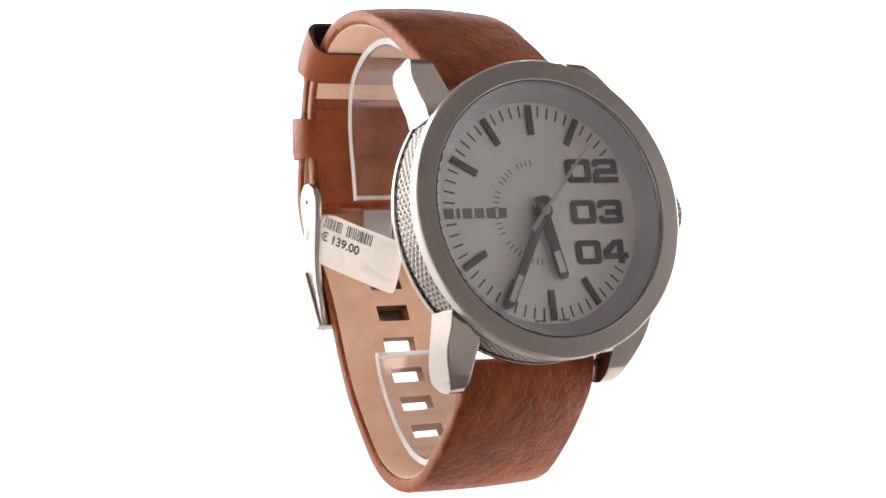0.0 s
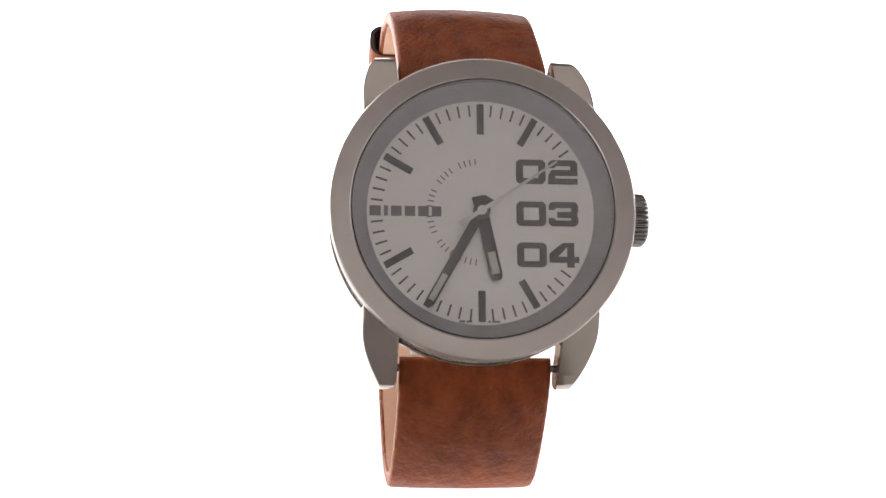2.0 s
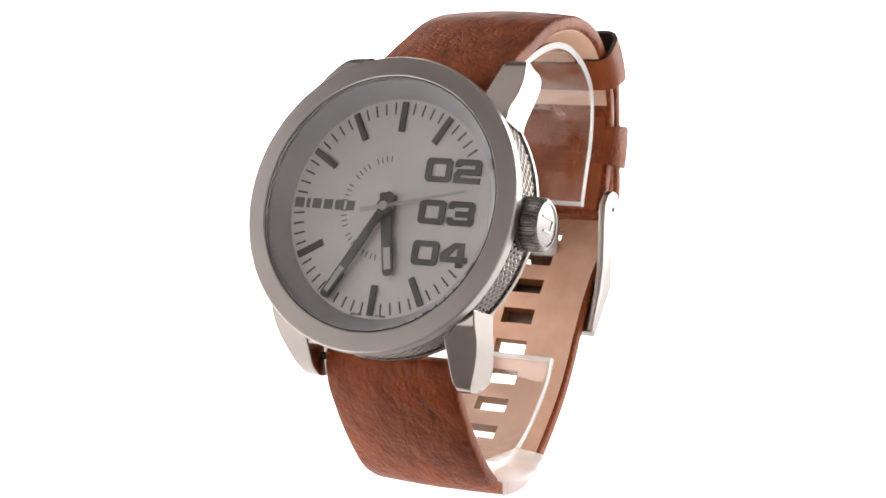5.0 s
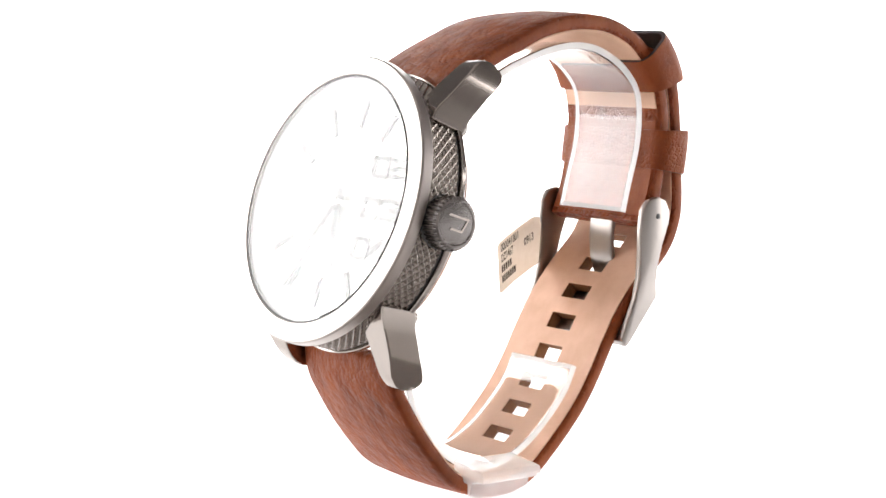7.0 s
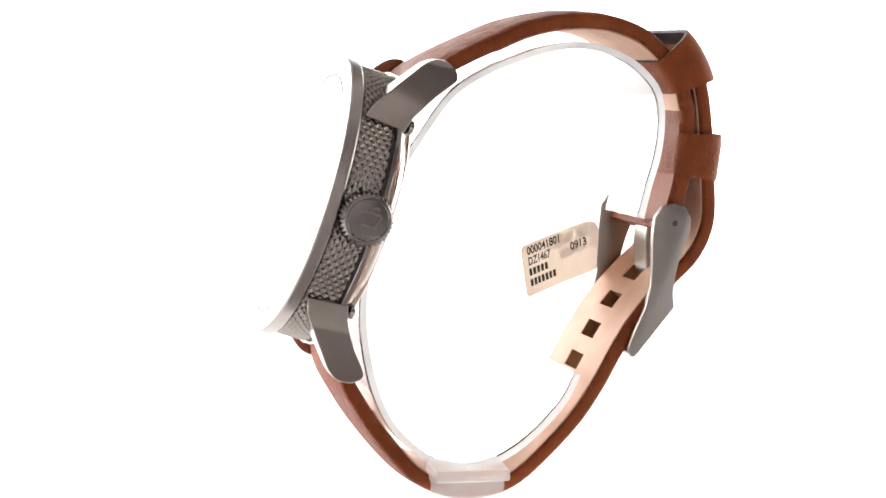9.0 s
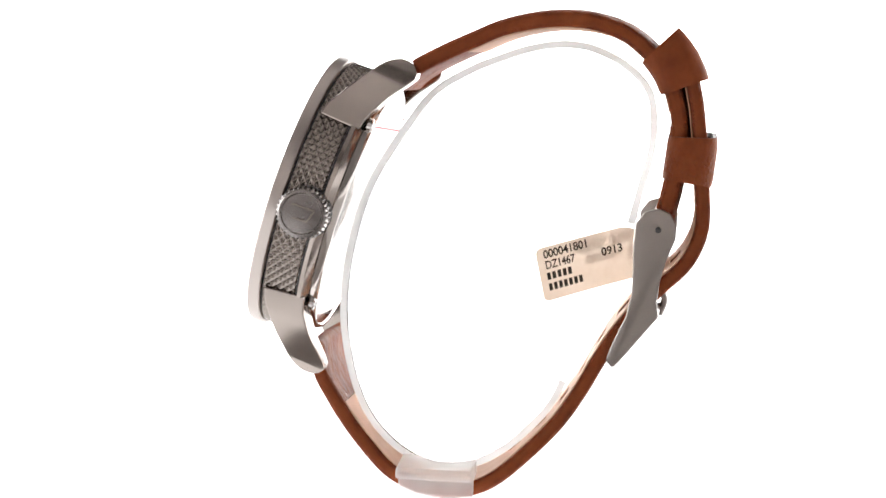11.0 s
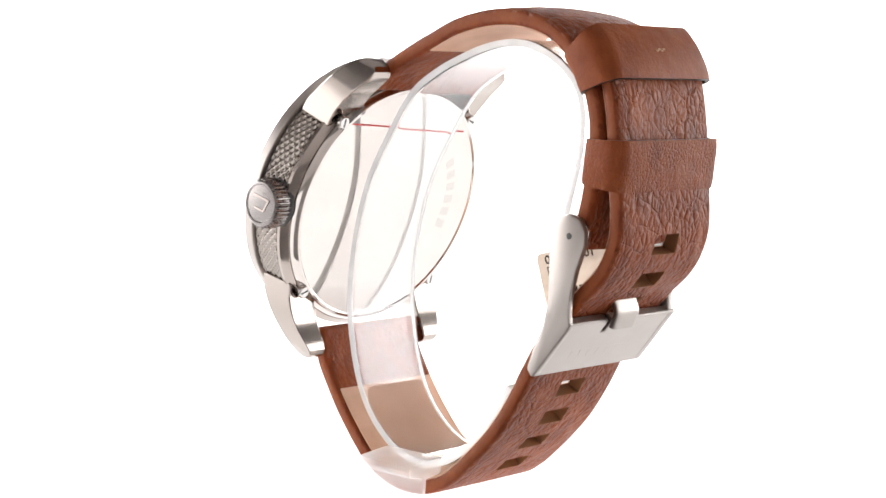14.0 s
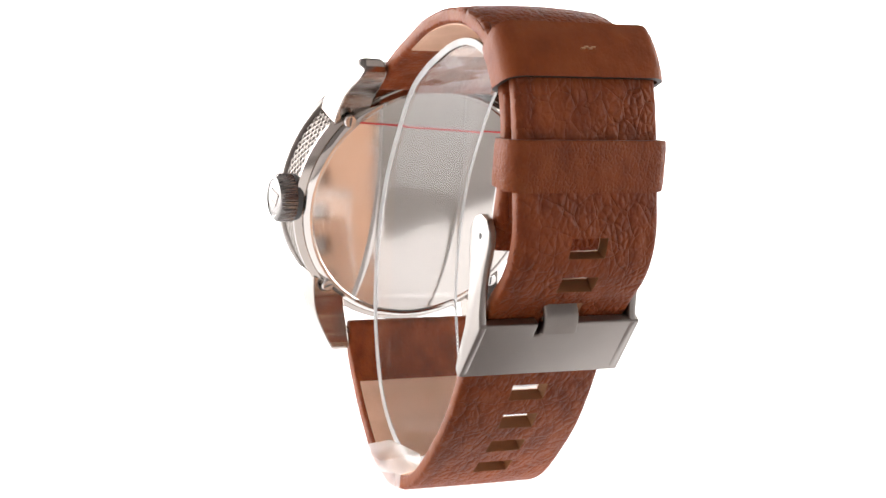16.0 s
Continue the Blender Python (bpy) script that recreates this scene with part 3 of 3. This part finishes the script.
HOLE_STEPS = (30.3, 24.2, 18.15, 12.1, 6.05, 0.0, -6.05, -12.1, -18.15)


def build_straps(watch):
    upper = part("upper_strap", moved(band(UPPER, 0.0, UPPER.length, 12.1, -1.25, 1.25, roll=1.3, dome=0.7, yaw=0.0), BASE), (LEATHER, LEATHER_SMOOTH), watch, "grained brown leather strap with the buckle", sharp=50)
    s0 = UPPER.nearest(0.7, 34.3)
    s1 = UPPER.nearest(35.3, 24.5)
    part("lining", moved(band(UPPER, s0, s1, 11.5, -1.42, -1.22, rounding=(1, 1), yaw=0.0), BASE), LINING, upper, "pale tan leather lining")
    part("turned_end", moved(band(UPPER, s1 + 2.4, UPPER.length - 1.0, 11.3, -1.5, -1.22, rounding=(1, 1), yaw=0.0), BASE), LEATHER_SMOOTH, upper)
    holes = []
    first = LOWER.nearest(21.9, -19.9)
    for s in (first + d for d in HOLE_STEPS):
        holes.append((s - 1.5, s + 1.5))
    b0, b1 = LOWER.nearest(25.0, -14.5), LOWER.nearest(34.4, -3.0)

    def pressed(s):
        near = max(0.0, min(1.0, (s - b0 + 2.0) / 2.0, (b1 + 2.0 - s) / 2.0))
        return max(near, 0.95 * min(1.0, max(0.0, (s - 26.0) / 8.0)))

    lower = part("lower_strap", moved(band(LOWER, 0.0, LOWER.length, 12.0, -1.2, 1.15, holes, side=-1.0, tip=6.0, roll=1.3, dome=0.7, yaw=0.0, hole_at=-0.3, flat=pressed), BASE), (LEATHER, LEATHER_SMOOTH, RAW_EDGE), watch, "grained brown leather strap with square holes", sharp=50)
    s0 = LOWER.nearest(-18.4, -25.6)
    part("lining", moved(band(LOWER, s0, LOWER.length - 4, 11.4, -1.41, -1.22, holes, rounding=(1, 1), side=-1.0, yaw=0.0, hole_at=-0.3), BASE), LINING, lower, "pale tan leather lining")
    # two loops
    s = UPPER.nearest(32.6, 30.8)
    loop = part("strap_loop", moved(loop_band(UPPER, s - 3.5, s + 3.5, 13.7, -2.1, 6.2, 1.0, lambda y: -0.9), BASE), (LEATHER_SMOOTH, EDGE_PAINT), watch, "smooth brown leather strap loop with a stitch", sharp=50)
    q, nn = UPPER.at(s), UPPER.normal(s)
    st = [block(-0.9 + 0.6 * k, 0.25 * (k % 2), 0, 0.75, 0.3, 0.25, 0.08) for k in range(4)]
    m = Matrix.Translation((skew(q[0]) - 0.5, q[0] + nn[0] * 6.25, q[1] + nn[1] * 6.25)) @ Matrix.Rotation(math.atan2(nn[1], nn[0]) - math.pi / 2, 4, "X")
    part("stitch", moved(join(*st), BASE @ m), STITCH, loop)
    s = UPPER.nearest(35.1, 17.0)
    part("strap_loop", moved(loop_band(UPPER, s - 3.5, s + 3.5, 13.7, -1.9, 6.3, 1.0, lambda y: -0.9), BASE), (LEATHER_KEEPER, EDGE_PAINT), watch, "grained brown leather strap loop", sharp=50)


def build_buckle(watch):
    outline = [(28.8, 3.0), (29.1, 6.6), (30.5, 8.4), (32.6, 9.0), (34.5, 8.3), (35.6, 6.4), (35.5, 4.2), (34.1, 0.5), (33.2, -3.0), (32.9, -6.2), (33.2, -8.5), (27.0, -16.2), (25.9, -16.95), (25.1, -15.5),
               (26.2, -12.6), (28.0, -8.6), (28.8, -5.0), (28.9, -1.0)]
    yz = Matrix(((0, 0, 1, 0), (1, 0, 0, 0), (0, 1, 0, 0), (0, 0, 0, 1)))
    buckle = None
    for sx in (-1, 1):
        arm = prism(outline, -0.65, 0.65, 0.3)
        arm = moved(arm, Matrix.Translation((-0.6 + 13.1 * sx, 0, 0)) @ yz)
        if buckle is None:
            buckle = part("buckle", moved(join(arm), BASE), STEEL_BUCKLE, watch, "brushed steel pin buckle")
        else:
            part("buckle_arm", moved(arm, BASE), STEEL_BUCKLE, buckle)
        pin = moved(disc([(0.5, -0.72), (0.5, 0.72), (0.35, 0.8)], 16), BASE @ Matrix.Translation((-0.6 + 13.1 * sx, 32.7, 5.6)) @ Matrix.Rotation(math.pi / 2 * sx, 4, "Y"))
        part("rivet", pin, BLACK, buckle)
    # back plate with a notch, along the lower outer edge
    a, b = np.array((32.8, -7.6)), np.array((25.75, -16.45))
    d = (b - a) / np.linalg.norm(b - a)
    n = np.array((-d[1], d[0])) * 1.0
    ln = float(np.linalg.norm(b - a))
    pts = [(-13.9, 0), (-4.0, 0), (-4.0, 2.6), (-3.1, 2.6), (-3.1, 0), (13.9, 0), (14.0, ln), (-14.0, ln)]
    m = Matrix(((1, 0, 0, -0.9), (0, d[0], n[0], a[0]), (0, d[1], n[1], a[1]), (0, 0, 0, 1)))
    part("buckle_plate", moved(prism([(-x, y) for x, y in pts], -0.9, 0.75, 0.28), BASE @ m), STEEL_BUCKLE, buckle, "wide brushed steel buckle plate", sharp=18)
    marks = [prism([(6.5 - 2.3 * k, 6.2), (8.2 - 2.3 * k, 6.2), (8.2 - 2.3 * k, 7.9), (6.5 - 2.3 * k, 7.9)], 0.74, 0.77) for k in range(6)]
    part("stamped_marks", moved(join(*marks), BASE @ m), STEEL_BUCKLE, buckle, "faint stamped plain blocks")
    tongue = Path([(32.6, 5.6), (32.2, 1.5), (32.5, -2.6), (33.4, -5.2), (34.0, -7.0), (33.2, -9.4)])
    part("prong", moved(band(tongue, 0, tongue.length, 2.9, -0.55, 0.55, (), 1.0, lean=lambda y: -0.35, yaw=0.0), BASE), STEEL_BUCKLE, buckle, "flat steel prong")
    part("pin_bar", moved(disc([(0.9, -13.2), (0.9, 13.2)], 20), BASE @ Matrix.Translation((-0.6, 32.7, 5.5)) @ Matrix.Rotation(math.pi / 2, 4, "Y")), STEEL_DARK, buckle)


def build_watch():
    watch = tagged(new("wristwatch"), "steel wristwatch on a buckled grained brown leather strap", "watch")
    build_case(watch)
    build_dial(watch)
    build_hand(watch, "hour_hand", 11.1, 1.9, 167.5, 0.75, 6.6)
    build_hand(watch, "minute_hand", 17.2, 1.5, 209.5, 1.1, 11.6)
    part("hub", moved(disc([(1.35, 0.5), (1.35, 1.5), (1.1, 1.6)], 32), CASE), INK, watch)
    second = prism([(-0.45, -4.2), (0.45, -4.2), (0.32, -0.6), (0.16, 14.2), (-0.16, 14.2), (-0.32, -0.6)], 1.62, 1.74)
    hand = part("second_hand", moved(join(second, disc([(0.75, 1.6), (0.75, 1.9)], 24)), MM), SILVER, watch, "thin silver second hand")
    build_straps(watch)
    build_buckle(watch)
    return watch, hand


WATCH, SECOND_HAND = build_watch()


# ---------------------------------------------------------------- clear cuff
CUFF = Path([(18.6, -20.4), (16.6, -24.6), (13.0, -28.9), (8.6, -32.8), (3.5, -35.5), (-2.0, -36.2), (-7.8, -34.4), (-13.2, -29.9), (-16.7, -24.0), (-18.9, -15.9), (-19.5, -8.1), (-18.3, 1.6), (-15.3, 11.3), (-10.2, 20.0), (-5.2, 26.7),
             (0.6, 30.5), (5.7, 32.7), (10.3, 34.3), (14.9, 35.2), (18.6, 35.2), (22.2, 34.4), (26.8, 32.1), (30.4, 28.6), (31.7, 25.1), (31.9, 20.6), (31.3, 16.1), (30.0, 11.2), (28.8, 6.0)])


def build_cuff():
    cuff = tagged(new("display_cuff"), "clear acrylic display cuff inside the watch strap", "watch stand")
    strip = part("cuff_band", moved(band(CUFF, 0, CUFF.length, 7.8, 0.0, 1.2, (), 1.0, (0.7, 0.95), lambda y: 0.5 + 0.02 * y, side=-1.0), BASE), ACRYLIC, cuff, "bent clear acrylic strip", sharp=60)
    strip.visible_shadow = False
    for sx in (-1, 1):
        edge = part("cut_edge", moved(band(CUFF, 0, CUFF.length, 0.0, 0.05, 1.15, (), 0.06, (1, 1), lambda y: 0.5 + 0.02 * y + 7.85 * sx, side=-1.0), BASE), SAWN, strip, "white sawn acrylic edge")
        edge.visible_shadow = False
    for s0, s1 in ((0.05, 0.75), (CUFF.length - 0.75, CUFF.length - 0.05)):
        edge = part("cut_edge", moved(band(CUFF, s0, s1, 7.7, -0.03, 1.23, (), 1.0, (0.9, 1), lambda y: 0.5 + 0.02 * y, side=-1.0), BASE), SAWN, strip, "white sawn acrylic end")
        edge.visible_shadow = False
    clip = prism([(9.0, -33.6), (16.2, -34.4), (16.8, -35.2), (16.6, -36.2), (13.6, -36.6), (13.5, -39.4), (16.0, -40.0), (16.2, -41.0), (12.7, -41.0), (12.5, -37.0), (9.0, -36.4)], -8.2, 4.2, 0.25)
    yz = Matrix(((1, 0, 0, 0), (0, 0, 1, 0), (0, 1, 0, 0), (0, 0, 0, 1)))
    foot = part("side_foot", moved(clip, BASE @ yz), FROSTED, cuff, "clear acrylic foot with two lips", sharp=20)
    foot.visible_shadow = False
    return cuff


CUFF_THING = build_cuff()


# ---------------------------------------------------------------- price tag
def build_tag():
    tag = tagged(new("price_tag"), "white paper price tag looped on the buckle", "price tag")
    e1 = Vector((-0.42, 0.876, 0.237)).normalized()
    e2 = Vector((0.12, -0.2, 0.97))
    e2 = (e2 - e1 * e2.dot(e1)).normalized()
    e3 = e1.cross(e2)
    o = Vector((-6.2, 13.5, -9.2))
    m = BASE @ Matrix(((e1.x, e2.x, e3.x, o.x), (e1.y, e2.y, e3.y, o.y), (e1.z, e2.z, e3.z, o.z), (0, 0, 0, 1)))

    def bend(bm):
        for v in bm.verts:
            v.co.z += 0.0045 * (v.co.x - 9) ** 2 - 0.3
        return bm

    cols = [(0.0, 0.7, 8.5), (0.35, 0.2, 9.1), (0.8, 0.0, 9.3)] + [(1.6 + 0.8 * k, 0.0, 9.3) for k in range(19)] + [(17.2, 0.1, 9.1), (18.6, 0.3, 8.5), (19.2, 2.9, 6.6), (19.8, 3.0, 6.4), (20.8, 3.0, 6.2), (22.0, 3.0, 6.0)]
    bm = bmesh.new()
    rows = []
    for x, y0, y1 in cols:
        rows.append([bm.verts.new(c) for c in ((x, y0, -0.08), (x, (y0 + y1) / 2, -0.08), (x, y1, -0.08), (x, y1, 0.08), (x, (y0 + y1) / 2, 0.08), (x, y0, 0.08))])
    for a, b in zip(rows, rows[1:]):
        for k in range(6):
            bm.faces.new((a[k], a[(k + 1) % 6], b[(k + 1) % 6], b[k]))
    bm.faces.new(rows[0])
    bm.faces.new(list(reversed(rows[-1])))
    paper = part("paper", moved(bend(bm), m), PAPER, tag, "curled white paper")

    def written(words, x, y, size, front, width=None):
        t = text_mesh(words, size)
        xs = [v.co.x for v in t.verts]
        k = width / (max(xs) - min(xs)) if width else 1.0
        for v in t.verts:
            if front:
                v.co = Vector((x - v.co.x * k, y + v.co.y, -0.12))
            else:
                v.co = Vector((x + v.co.x * k, y + v.co.y, 0.12))
        return part("print", moved(bend(t), m), PRINT, paper)

    def bar(x0, y0, x1, y1, front):
        z = -0.12 if front else 0.12
        return bend(prism([(x0, y0), (x1, y0), (x1, y1), (x0, y1)], z - 0.02, z + 0.02))

    # side with the bar code
    rng = random.Random(4)
    x = 18.1
    bars = []
    while x > 7.0:
        w = rng.choice((0.12, 0.2, 0.3))
        if not 12.9 < x < 13.9:
            bars.append(bar(x - w, 6.6, x, 8.6, True))
        x -= w + rng.choice((0.14, 0.2, 0.3))
    part("bar_code", moved(join(*bars), m), PRINT, paper)
    written("\u20ac 139.00", 18.2, 4.3, 2.2, True, 9.2)
    # side with the four lines
    written("000041801", 1.3, 7.4, 2.0, False, 8.2)
    written("DZ1467", 1.3, 5.5, 2.0, False, 5.6)
    written("0913", 11.9, 5.2, 2.0, False, 3.9)
    part("print", moved(join(*[bar(1.3 + 1.0 * k, 3.6, 1.95 + 1.0 * k, 4.85, False) for k in range(5)]), m), PRINT, paper)
    part("print", moved(join(*[bar(1.3 + 0.96 * k, 1.7, 1.93 + 0.96 * k, 2.95, False) for k in range(7)]), m), PRINT, paper)
    return tag


TAG = build_tag()


# ---------------------------------------------------------------- what moves
def motions():
    rows = [(t, pose(0, 0, 0, 0, 0, -a)) for t, a in TURN]
    for thing in (WATCH, CUFF_THING, TAG):
        walk(thing, rows)
    place = Matrix.Translation(CASE.translation) @ CASE.to_3x3().normalized().to_4x4()
    walk(SECOND_HAND, [(t, place @ Matrix.Rotation(radians(-(42.0 + 7.1 * t)), 4, "Z")) for t in range(0, 17, 2)])


motions()
